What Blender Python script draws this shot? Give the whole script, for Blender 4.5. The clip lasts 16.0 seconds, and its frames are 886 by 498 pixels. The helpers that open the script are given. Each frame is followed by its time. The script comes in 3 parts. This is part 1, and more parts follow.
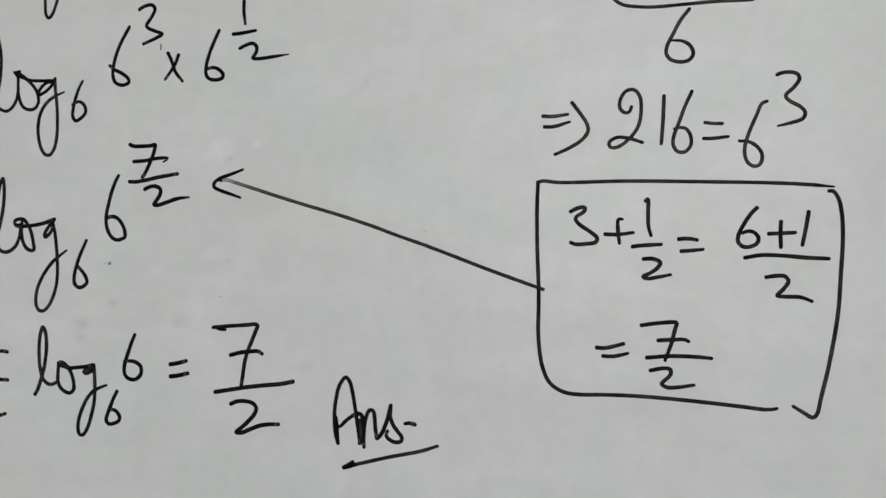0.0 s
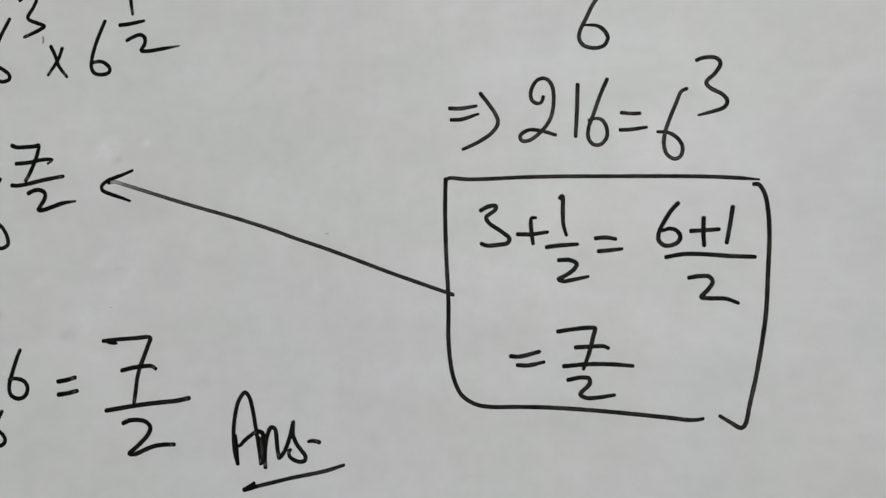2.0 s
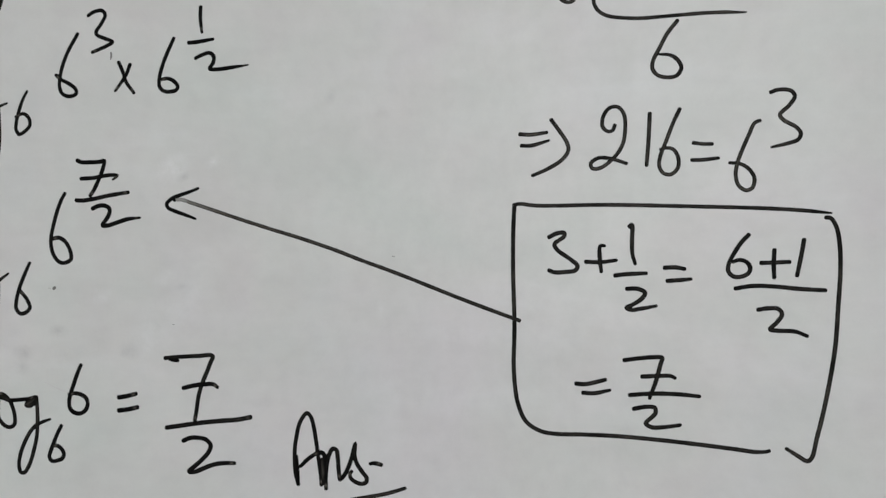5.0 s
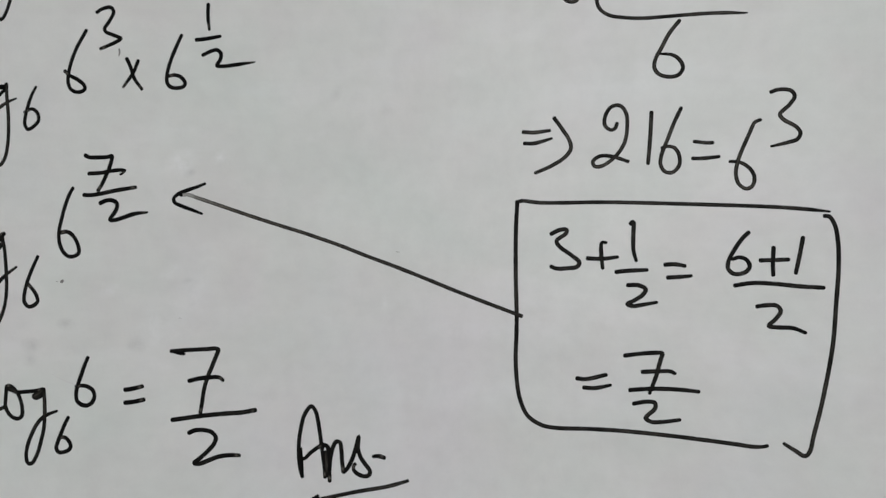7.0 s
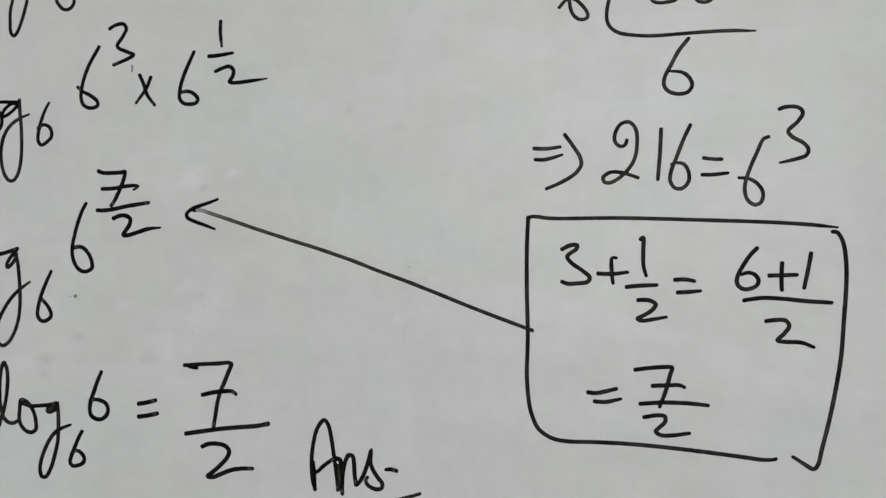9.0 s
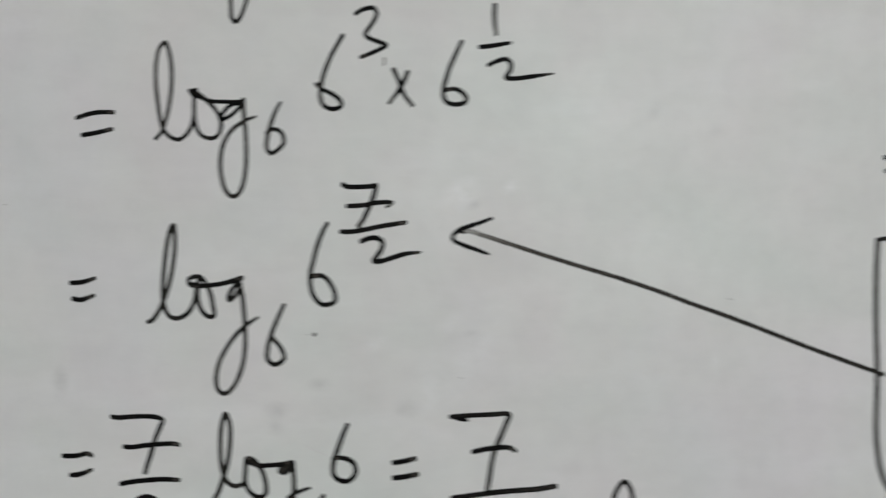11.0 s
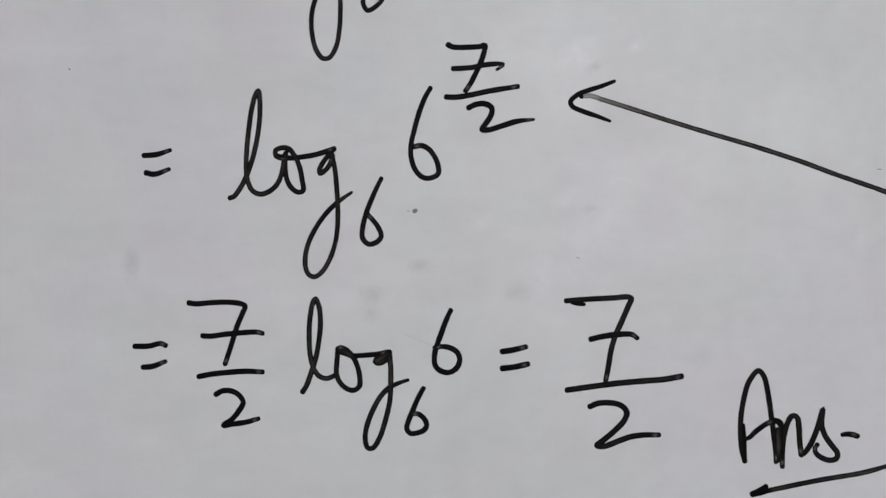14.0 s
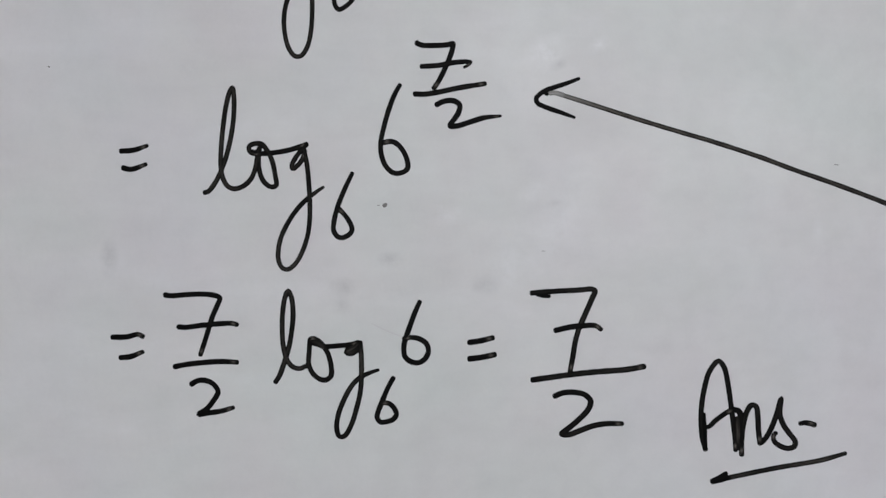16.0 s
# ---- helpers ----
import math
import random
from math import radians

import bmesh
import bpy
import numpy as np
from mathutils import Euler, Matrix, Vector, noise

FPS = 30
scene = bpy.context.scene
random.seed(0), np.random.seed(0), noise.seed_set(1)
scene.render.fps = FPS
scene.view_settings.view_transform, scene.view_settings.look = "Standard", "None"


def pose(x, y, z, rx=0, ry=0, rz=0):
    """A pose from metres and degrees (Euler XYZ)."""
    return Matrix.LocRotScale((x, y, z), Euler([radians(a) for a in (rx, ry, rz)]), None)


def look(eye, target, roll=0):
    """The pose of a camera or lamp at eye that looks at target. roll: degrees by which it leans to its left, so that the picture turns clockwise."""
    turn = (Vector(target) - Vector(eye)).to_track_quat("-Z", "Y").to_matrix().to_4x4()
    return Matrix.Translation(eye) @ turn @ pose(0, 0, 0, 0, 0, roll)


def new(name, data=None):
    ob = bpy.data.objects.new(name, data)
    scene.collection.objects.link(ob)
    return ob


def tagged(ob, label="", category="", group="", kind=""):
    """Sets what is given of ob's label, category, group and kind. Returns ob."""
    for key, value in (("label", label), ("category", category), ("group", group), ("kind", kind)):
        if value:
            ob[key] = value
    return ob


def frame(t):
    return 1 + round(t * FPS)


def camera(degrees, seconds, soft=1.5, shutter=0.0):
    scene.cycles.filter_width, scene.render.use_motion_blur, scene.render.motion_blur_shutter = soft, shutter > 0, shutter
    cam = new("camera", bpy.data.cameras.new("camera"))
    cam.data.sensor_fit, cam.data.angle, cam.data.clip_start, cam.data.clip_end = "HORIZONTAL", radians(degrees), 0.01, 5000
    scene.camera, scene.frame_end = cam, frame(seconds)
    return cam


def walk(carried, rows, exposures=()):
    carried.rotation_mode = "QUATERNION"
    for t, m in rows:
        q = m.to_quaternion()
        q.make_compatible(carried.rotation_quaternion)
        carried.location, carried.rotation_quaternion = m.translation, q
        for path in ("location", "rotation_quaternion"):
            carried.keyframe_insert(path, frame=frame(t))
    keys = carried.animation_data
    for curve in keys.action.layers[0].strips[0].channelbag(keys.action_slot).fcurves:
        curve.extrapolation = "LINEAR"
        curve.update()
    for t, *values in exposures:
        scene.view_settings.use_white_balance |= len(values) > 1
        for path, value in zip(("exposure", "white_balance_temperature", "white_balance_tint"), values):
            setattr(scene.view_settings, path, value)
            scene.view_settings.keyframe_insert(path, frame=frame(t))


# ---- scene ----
cam = camera(65.5, 16.0, soft=1.4, shutter=0.45)
# seconds, eye in metres, then yaw, pitch and roll in degrees
PATH = [
    (0, (0.00001, -0.30000, 1.40001), 6.63, -0.35, 0.00),
    (0.1, (0.00118, -0.29951, 1.39921), 6.62, -0.27, 0.01),
    (0.2, (0.00285, -0.29898, 1.39935), 6.61, -0.20, 0.03),
    (0.5, (0.01006, -0.29657, 1.40037), 6.58, -0.09, 0.03),
    (0.6, (0.01288, -0.29536, 1.39981), 6.58, -0.10, -0.00),
    (0.7, (0.01460, -0.29401, 1.40009), 6.60, -0.13, -0.07),
    (0.8, (0.01657, -0.29263, 1.40185), 6.62, -0.16, -0.16),
    (0.9, (0.01898, -0.29134, 1.40259), 6.64, -0.19, -0.26),
    (1, (0.02195, -0.29024, 1.40204), 6.64, -0.20, -0.34),
    (1.2, (0.02470, -0.28867, 1.40103), 6.59, -0.13, -0.46),
    (1.5, (0.02821, -0.28518, 1.40038), 6.41, -0.00, -0.65),
    (1.7, (0.03198, -0.28056, 1.39958), 6.21, -0.05, -0.79),
    (1.8, (0.03379, -0.27817, 1.39904), 6.11, -0.09, -0.84),
    (1.9, (0.03438, -0.27622, 1.39916), 6.04, -0.12, -0.88),
    (2, (0.03385, -0.27507, 1.39978), 6.01, -0.14, -0.89),
    (2.2, (0.03055, -0.27426, 1.40165), 6.04, -0.11, -0.89),
    (2.3, (0.02796, -0.27411, 1.40365), 6.07, -0.08, -0.88),
    (2.4, (0.02536, -0.27405, 1.40452), 6.09, -0.06, -0.88),
    (2.5, (0.02282, -0.27404, 1.40567), 6.11, -0.05, -0.87),
    (2.6, (0.02051, -0.27420, 1.40708), 6.12, -0.05, -0.86),
    (3, (0.01475, -0.27653, 1.41476), 6.14, -0.07, -0.83),
    (3.2, (0.01273, -0.27747, 1.41390), 6.15, -0.11, -0.72),
    (3.3, (0.01181, -0.27775, 1.41374), 6.14, -0.13, -0.64),
    (3.5, (0.01114, -0.27798, 1.41375), 6.12, -0.16, -0.46),
    (4, (0.01135, -0.27789, 1.41159), 6.09, -0.16, -0.12),
    (4.5, (0.00805, -0.27773, 1.41041), 6.09, -0.14, 0.14),
    (7, (0.00611, -0.28152, 1.40865), 6.05, -0.22, 0.67),
    (7.5, (0.00391, -0.28373, 1.40824), 6.11, -0.27, 0.68),
    (8, (0.00273, -0.28511, 1.40832), 6.04, -0.25, 0.69),
    (8.2, (0.00268, -0.28565, 1.40997), 6.00, -0.33, 0.69),
    (10.3, (-0.03565, -0.26825, 1.42104), 5.56, -0.19, 0.32),
    (10.4, (-0.04329, -0.26510, 1.42229), 5.48, -0.28, 0.34),
    (10.5, (-0.05249, -0.26189, 1.42409), 5.29, -0.41, 0.31),
    (10.6, (-0.06468, -0.25982, 1.42469), 5.05, -0.45, 0.13),
    (10.7, (-0.07840, -0.25725, 1.42537), 4.81, -0.46, 0.11),
    (10.8, (-0.09627, -0.25305, 1.42457), 4.57, -0.25, 0.40),
    (10.9, (-0.10994, -0.24996, 1.42552), 4.57, -0.48, 0.35),
    (11, (-0.12388, -0.24802, 1.42610), 4.56, -0.70, 0.29),
    (11.1, (-0.13904, -0.24641, 1.42467), 4.51, -0.68, 0.30),
    (11.2, (-0.15094, -0.24484, 1.42385), 4.42, -0.64, 0.35),
    (11.3, (-0.15794, -0.24316, 1.42314), 4.33, -0.62, 0.39),
    (11.4, (-0.16261, -0.24128, 1.42077), 4.24, -0.66, 0.38),
    (11.5, (-0.16293, -0.23934, 1.41848), 4.17, -0.74, 0.36),
    (11.6, (-0.16071, -0.23748, 1.41713), 4.10, -0.82, 0.37),
    (11.7, (-0.15909, -0.23577, 1.41386), 4.03, -0.90, 0.40),
    (11.8, (-0.15787, -0.23421, 1.41115), 3.97, -0.96, 0.44),
    (12, (-0.15189, -0.23166, 1.41302), 3.86, -1.07, 0.54),
    (12.1, (-0.14884, -0.23071, 1.41554), 3.82, -1.11, 0.58),
    (12.2, (-0.14703, -0.22998, 1.41515), 3.80, -1.14, 0.60),
    (12.3, (-0.14611, -0.22947, 1.41453), 3.79, -1.17, 0.62),
    (12.4, (-0.14590, -0.22916, 1.41273), 3.78, -1.18, 0.64),
    (12.5, (-0.14578, -0.22906, 1.40936), 3.79, -1.19, 0.65),
    (12.6, (-0.14591, -0.22910, 1.40693), 3.81, -1.18, 0.66),
    (12.7, (-0.14687, -0.22918, 1.40310), 3.83, -1.16, 0.66),
    (12.8, (-0.14795, -0.22929, 1.39813), 3.87, -1.13, 0.66),
    (12.9, (-0.14939, -0.22937, 1.39411), 3.92, -1.11, 0.67),
    (13, (-0.15154, -0.22941, 1.38732), 3.97, -1.10, 0.69),
    (13.1, (-0.15376, -0.22931, 1.38306), 4.02, -1.13, 0.72),
    (13.2, (-0.15566, -0.22906, 1.38028), 4.08, -1.21, 0.75),
    (13.3, (-0.15726, -0.22876, 1.38072), 4.12, -1.31, 0.78),
    (13.4, (-0.15840, -0.22851, 1.38274), 4.16, -1.39, 0.80),
    (13.5, (-0.15908, -0.22841, 1.38527), 4.17, -1.42, 0.81),
    (13.6, (-0.16006, -0.22844, 1.38573), 4.17, -1.42, 0.80),
    (13.8, (-0.16207, -0.22858, 1.38488), 4.14, -1.39, 0.75),
    (14, (-0.16492, -0.22868, 1.38421), 4.11, -1.35, 0.72),
    (14.2, (-0.16656, -0.22831, 1.38442), 4.08, -1.31, 0.74),
    (14.5, (-0.16546, -0.22764, 1.38441), 4.02, -1.28, 0.79),
    (14.7, (-0.16138, -0.22788, 1.38418), 4.01, -1.28, 0.77),
    (15, (-0.16082, -0.22898, 1.38341), 4.01, -1.35, 0.75),
    (15.2, (-0.15988, -0.23007, 1.38420), 4.02, -1.48, 0.75),
    (15.3, (-0.15859, -0.23065, 1.38531), 4.03, -1.55, 0.76),
    (15.5, (-0.15709, -0.23175, 1.38462), 4.05, -1.62, 0.78),
    (15.7, (-0.15445, -0.23265, 1.38369), 4.09, -1.61, 0.79),
    (15.8, (-0.15360, -0.23303, 1.38376), 4.13, -1.60, 0.78),
    (16, (-0.15359, -0.23373, 1.38313), 4.20, -1.57, 0.76),
]
LOOKS = [
    (0.0, 0.01, 6540, 10.3),
    (8.2, 0.0, 6540, 10),
    (10.4, -0.03, 6580, 9.3),
    (12.2, -0.04, 6530, 10),
    (13.0, -0.03, 6450, 12.6),
    (13.3, -0.01, 6440, 13.2),
    (13.6, 0.0, 6420, 15.4),
    (14.5, 0.0, 6370, 14.8),
    (16.0, 0.0, 6330, 14.2),
]
walk(cam, [(t, pose(*eye, 90 + pitch, 0, yaw) @ pose(0, 0, 0, 0, 0, roll)) for t, eye, yaw, pitch, roll in PATH], LOOKS)

# ---- light: dim sky and a lamp added at a plain room's assumed window ----
world = bpy.data.worlds.new("sky")
scene.world = world
world.use_nodes = True
wn = world.node_tree.nodes
sky = wn.new("ShaderNodeTexSky")
sky.sky_type = "NISHITA"
sky.sun_disc = False
sky.sun_elevation, sky.sun_rotation = radians(40), radians(120)
world.node_tree.links.new(sky.outputs[0], wn["Background"].inputs[0])
wn["Background"].inputs[1].default_value = 0.1

X0, X1, Y0, Y1, Z0, Z1 = -2.2, 2.2, -3.4, 0.03, 0.0, 2.75
ADDED_WIN = (-0.3, 1.3, 1.35, 2.6)  # added opening, unseen: x from, x to, z from, z to, in the south wall


def area(name, m, sx, sy, watts, colour):
    lamp = bpy.data.lights.new(name, "AREA")
    lamp.shape, lamp.size, lamp.size_y, lamp.energy, lamp.color = "RECTANGLE", sx, sy, watts, colour
    ob = new(name, lamp)
    ob.matrix_world = m
    return ob


# added lamp just outside the assumed opening, placed to light the board evenly
area("added_daylight_lamp", look((0.5, Y0 - 0.08, 1.98), (0.5, 0, 1.98)), 1.55, 1.2, 45.5, (0.97, 0.99, 1.0))


# ---- materials ----
def material(name):
    mat = bpy.data.materials.new(name)
    mat.use_nodes = True
    nt = mat.node_tree
    return mat, nt, nt.nodes["Principled BSDF"], nt.nodes.new, nt.links.new


def noise_tex(nt, coords, scale, detail=4.0, rough=0.55):
    n = nt.nodes.new("ShaderNodeTexNoise")
    n.inputs["Scale"].default_value, n.inputs["Detail"].default_value, n.inputs["Roughness"].default_value = scale, detail, rough
    nt.links.new(coords, n.inputs["Vector"])
    return n


def ramp(nt, fac, *stops):
    r = nt.nodes.new("ShaderNodeValToRGB")
    while len(r.color_ramp.elements) < len(stops):
        r.color_ramp.elements.new(0.5)
    for e, (p, c) in zip(r.color_ramp.elements, stops):
        e.position, e.color = p, (*c, 1) if len(c) == 3 else c
    nt.links.new(fac, r.inputs[0])
    return r


def mix(nt, fac, a, b, kind="MIX"):
    m = nt.nodes.new("ShaderNodeMix")
    m.data_type, m.blend_type = "RGBA", kind
    for socket, v in ((m.inputs[0], fac), (m.inputs[6], a), (m.inputs[7], b)):
        if isinstance(v, (int, float)):
            socket.default_value = v
        elif isinstance(v, tuple):
            socket.default_value = (*v, 1)
        else:
            nt.links.new(v, socket)
    return m.outputs[2]


def calc(nt, op, a, b=0.0):
    m = nt.nodes.new("ShaderNodeMath")
    m.operation = op
    for socket, v in zip(m.inputs, (a, b)):
        if isinstance(v, (int, float)):
            socket.default_value = v
        else:
            nt.links.new(v, socket)
    return m.outputs[0]


def plaster(name, colour):
    mat, nt, bsdf, node, link = material(name)
    c = node("ShaderNodeTexCoord").outputs["Object"]
    big, fine = noise_tex(nt, c, 1.3), noise_tex(nt, c, 60, 5)
    tone = mix(nt, big.outputs[0], tuple(v * 0.94 for v in colour), colour)
    link(tone, bsdf.inputs["Base Color"])
    bsdf.inputs["Roughness"].default_value = 0.85
    b = node("ShaderNodeBump")
    b.inputs["Strength"].default_value, b.inputs["Distance"].default_value = 0.25, 0.002
    link(fine.outputs[0], b.inputs["Height"])
    link(b.outputs[0], bsdf.inputs["Normal"])
    return mat


# wiped-off marker stains: x and height in mm from the writing's origin, half sizes in mm, slope in degrees,
# strength and the tone of the residue
STAINS = [
    (-289, -28, 4, 8, 0, 0.16, 0.42), (-189, -27, 6, 3, 0, 0.16, 0.42), (-205, -37, 6, 4, 0, 0.15, 0.42), (-206, -43, 5, 4, 0, 0.1, 0.42),
    (-156, -35, 7, 4, 0, 0.15, 0.42), (-259, 37.5, 7, 4, 20, 0.08, 0.45), (-185, -38, 8, 5, 0, 0.07, 0.45),
    (-132.8, 39, 4.2, 2.3, 25, 0.17, 0.42), (-137, 42.8, 8.5, 7, 30, 0.24, 0.93), (-119.5, 45.3, 5, 3, 30, 0.17, 0.93),
    (-126, 50, 14, 7, 25, 0.07, 0.92), (-138, 59, 7, 6, 0, 0.05, 0.45), (-69.5, 71.5, 3, 5, -15, 0.07, 0.45), (-59, 60.5, 4, 4, 0, 0.06, 0.45),
    (-135, -19, 34, 11, 50, 0.1, 0.93), (-133.5, -7.4, 3.4, 1.8, 15, 0.11, 0.42), (-141, -4, 7, 4, 30, 0.14, 0.93),
    (-48, -15.5, 2, 5, 0, 0.13, 0.93), (-98, -55, 6, 4, 0, 0.08, 0.45), (-76, 55, 7, 3, 20, 0.1, 0.93),
    (-170, -12, 12, 4, 0, 0.14, 0.9), (-150, -28, 6, 12, 0, 0.12, 0.9), (-14, 81, 7, 4, 10, 0.12, 0.93), (9, 94, 6, 4, 0, 0.1, 0.93),
    (-47, 65, 5, 3, 0, 0.07, 0.45),
]


def board_face():
    mat, nt, bsdf, node, link = material("enamelled_board")
    c = node("ShaderNodeTexCoord").outputs["Object"]
    cloud, blotch, grain = noise_tex(nt, c, 9, 3), noise_tex(nt, c, 38, 4), noise_tex(nt, c, 900, 3)
    tint = ramp(nt, cloud.outputs[0], (0.35, (0.765, 0.785, 0.77)), (0.5, (0.785, 0.785, 0.78)), (0.65, (0.78, 0.775, 0.79)))
    tone = mix(nt, 1.0, tint.outputs[0], ramp(nt, blotch.outputs[0], (0.3, (0.955,) * 3), (0.62, (1.0,) * 3)).outputs[0], "MULTIPLY")
    slant = node("ShaderNodeMapping")
    slant.inputs["Rotation"].default_value = (0, radians(52), 0)
    slant.inputs["Scale"].default_value = (9, 1, 46)
    link(c, slant.inputs[0])
    wipes = noise_tex(nt, slant.outputs[0], 1.0, 4, 0.6)
    tone = mix(nt, 1.0, tone, ramp(nt, wipes.outputs[0], (0.4, (0.965,) * 3), (0.55, (0.985,) * 3), (0.72, (1.02, 1.02, 1.03))).outputs[0], "MULTIPLY")
    fleck = noise_tex(nt, c, 150, 3, 0.6)
    tone = mix(nt, 1.0, tone, ramp(nt, fleck.outputs[0], (0.3, (0.98,) * 3), (0.5, (1.0,) * 3), (0.7, (1.015,) * 3)).outputs[0], "MULTIPLY")
    blush = noise_tex(nt, c, 22, 2)
    tone = mix(nt, 1.0, tone, ramp(nt, blush.outputs[0], (0.35, (0.985, 1.0, 0.995)), (0.5, (1.0, 1.0, 1.0)), (0.66, (1.0, 0.982, 0.99))).outputs[0], "MULTIPLY")
    tone = mix(nt, 1.0, tone, ramp(nt, grain.outputs[0], (0.3, (0.985,) * 3), (0.7, (1.0,) * 3)).outputs[0], "MULTIPLY")
    rag = noise_tex(nt, c, 120, 5, 0.7)
    for x, z, sx, sz, slope, strength, residue in STAINS:
        m = node("ShaderNodeMapping")
        m.vector_type = "TEXTURE"
        m.inputs["Location"].default_value = (x / 1000, 0, z / 1000)
        m.inputs["Rotation"].default_value = (0, -radians(slope), 0)
        m.inputs["Scale"].default_value = (sx / 1000, 1, sz / 1000)
        link(c, m.inputs[0])
        ball = node("ShaderNodeTexGradient")
        ball.gradient_type = "SPHERICAL"
        link(m.outputs[0], ball.inputs[0])
        amount = calc(nt, "MULTIPLY", calc(nt, "MULTIPLY", ball.outputs[1], ramp(nt, rag.outputs[0], (0.35, (0, 0, 0)), (0.65, (1, 1, 1))).outputs[0]), strength * 3)
        tone = mix(nt, amount, tone, (residue, residue, residue * (1.03 if residue > 0.8 else 1.01)))
    link(tone, bsdf.inputs["Base Color"])
    link(ramp(nt, blotch.outputs[0], (0.3, (0.46,) * 3), (0.7, (0.36,) * 3)).outputs[0], bsdf.inputs["Roughness"])
    bsdf.inputs["Specular IOR Level"].default_value = 0.3
    b = node("ShaderNodeBump")
    b.inputs["Strength"].default_value, b.inputs["Distance"].default_value = 0.15, 0.0004
    link(cloud.outputs[0], b.inputs["Height"])
    link(b.outputs[0], bsdf.inputs["Normal"])
    return mat


def marker_ink(name, dark, thin):
    """Dry marker ink: dense at the rims of the line, thinner and streaky along its middle where the pen ran fast,
    and nearly bare where its dryness passes 1."""
    mat, nt, bsdf, node, link = material(name)
    uv = node("ShaderNodeUVMap").outputs[0]
    dry = node("ShaderNodeAttribute")
    dry.attribute_name = "dryness"
    sep = node("ShaderNodeSeparateXYZ")
    link(uv, sep.inputs[0])
    across = calc(nt, "ABSOLUTE", sep.outputs[1])
    middle = ramp(nt, across, (0.2, (1, 1, 1)), (0.85, (0, 0, 0))).outputs[0]
    stretch = node("ShaderNodeMapping")
    stretch.inputs["Scale"].default_value = (0.22, 2.2, 1)
    link(uv, stretch.inputs[0])
    streak = ramp(nt, noise_tex(nt, stretch.outputs[0], 1.0, 4, 0.6).outputs[0], (0.32, (0.15,) * 3), (0.68, (1, 1, 1))).outputs[0]
    amount = calc(nt, "MULTIPLY", calc(nt, "MULTIPLY", middle, streak), dry.outputs["Fac"])
    bare = calc(nt, "MULTIPLY", calc(nt, "MAXIMUM", calc(nt, "SUBTRACT", dry.outputs["Fac"], 1.0), 0.0), calc(nt, "ADD", calc(nt, "MULTIPLY", middle, 0.5), 0.5))
    link(mix(nt, bare, mix(nt, amount, dark, thin), (0.45, 0.445, 0.435)), bsdf.inputs["Base Color"])
    bsdf.inputs["Roughness"].default_value = 0.55
    bsdf.inputs["Specular IOR Level"].default_value = 0.05
    return mat


WALL = plaster("wall_paint", (0.78, 0.77, 0.74))
CEIL = plaster("ceiling_paint", (0.82, 0.82, 0.81))
FLOOR = plaster("floor_screed", (0.26, 0.25, 0.235))
CORE = plaster("board_backing", (0.34, 0.27, 0.19))
BOARD = board_face()
INK = marker_ink("black_marker_ink", (0.003, 0.003, 0.003), (0.15, 0.135, 0.118))
GHOST = marker_ink("wiped_marker_ink", (0.69, 0.69, 0.69), (0.73, 0.73, 0.72))
FAINT = marker_ink("faint_marker_ink", (0.22, 0.215, 0.21), (0.45, 0.445, 0.42))


# ---- the room ----
def link_mesh(name, bm, mat, parent=None, label=""):
    me = bpy.data.meshes.new(name)
    bm.to_mesh(me)
    bm.free()
    me.materials.append(mat)
    ob = new(name, me)
    if parent:
        ob.parent = parent
    return tagged(ob, label=label)


def slab(bm, x0, x1, y0, y1, z0, z1):
    bmesh.ops.create_cube(bm, size=1, matrix=pose((x0 + x1) / 2, (y0 + y1) / 2, (z0 + z1) / 2) @ Matrix.Diagonal((x1 - x0, y1 - y0, z1 - z0, 1)))


def wall(name, label, mat, *boxes):
    bm = bmesh.new()
    for b in boxes:
        slab(bm, *b)
    return tagged(link_mesh(name, bm, mat), label, "wall", kind="structure")


TH = 0.15
wall("wall_north", "plain off-white plastered wall behind the whiteboard", WALL, (X0 - TH, X1 + TH, Y1, Y1 + TH, Z0, Z1))
wall("wall_south", "plain off-white plastered wall with an added, unseen window opening", WALL,
     (X0 - TH, ADDED_WIN[0], Y0 - TH, Y0, Z0, Z1), (ADDED_WIN[1], X1 + TH, Y0 - TH, Y0, Z0, Z1),
     (ADDED_WIN[0], ADDED_WIN[1], Y0 - TH, Y0, Z0, ADDED_WIN[2]), (ADDED_WIN[0], ADDED_WIN[1], Y0 - TH, Y0, ADDED_WIN[3], Z1))
wall("wall_east", "plain off-white plastered wall", WALL, (X1, X1 + TH, Y0, Y1, Z0, Z1))
wall("wall_west", "plain off-white plastered wall", WALL, (X0 - TH, X0, Y0, Y1, Z0, Z1))
tagged(wall("floor", "plain grey floor", FLOOR, (X0 - TH, X1 + TH, Y0 - TH, Y1 + TH, Z0 - TH, Z0)), category="floor")
tagged(wall("ceiling", "plain white ceiling", CEIL, (X0 - TH, X1 + TH, Y0 - TH, Y1 + TH, Z1, Z1 + TH)), category="ceiling")

# ---- the whiteboard ----
HUB = 1.4  # height of the writing's origin
board = tagged(new("whiteboard"), "smooth white writing board with faint wiped smudges", "whiteboard")
board.location = (0, 0, HUB)
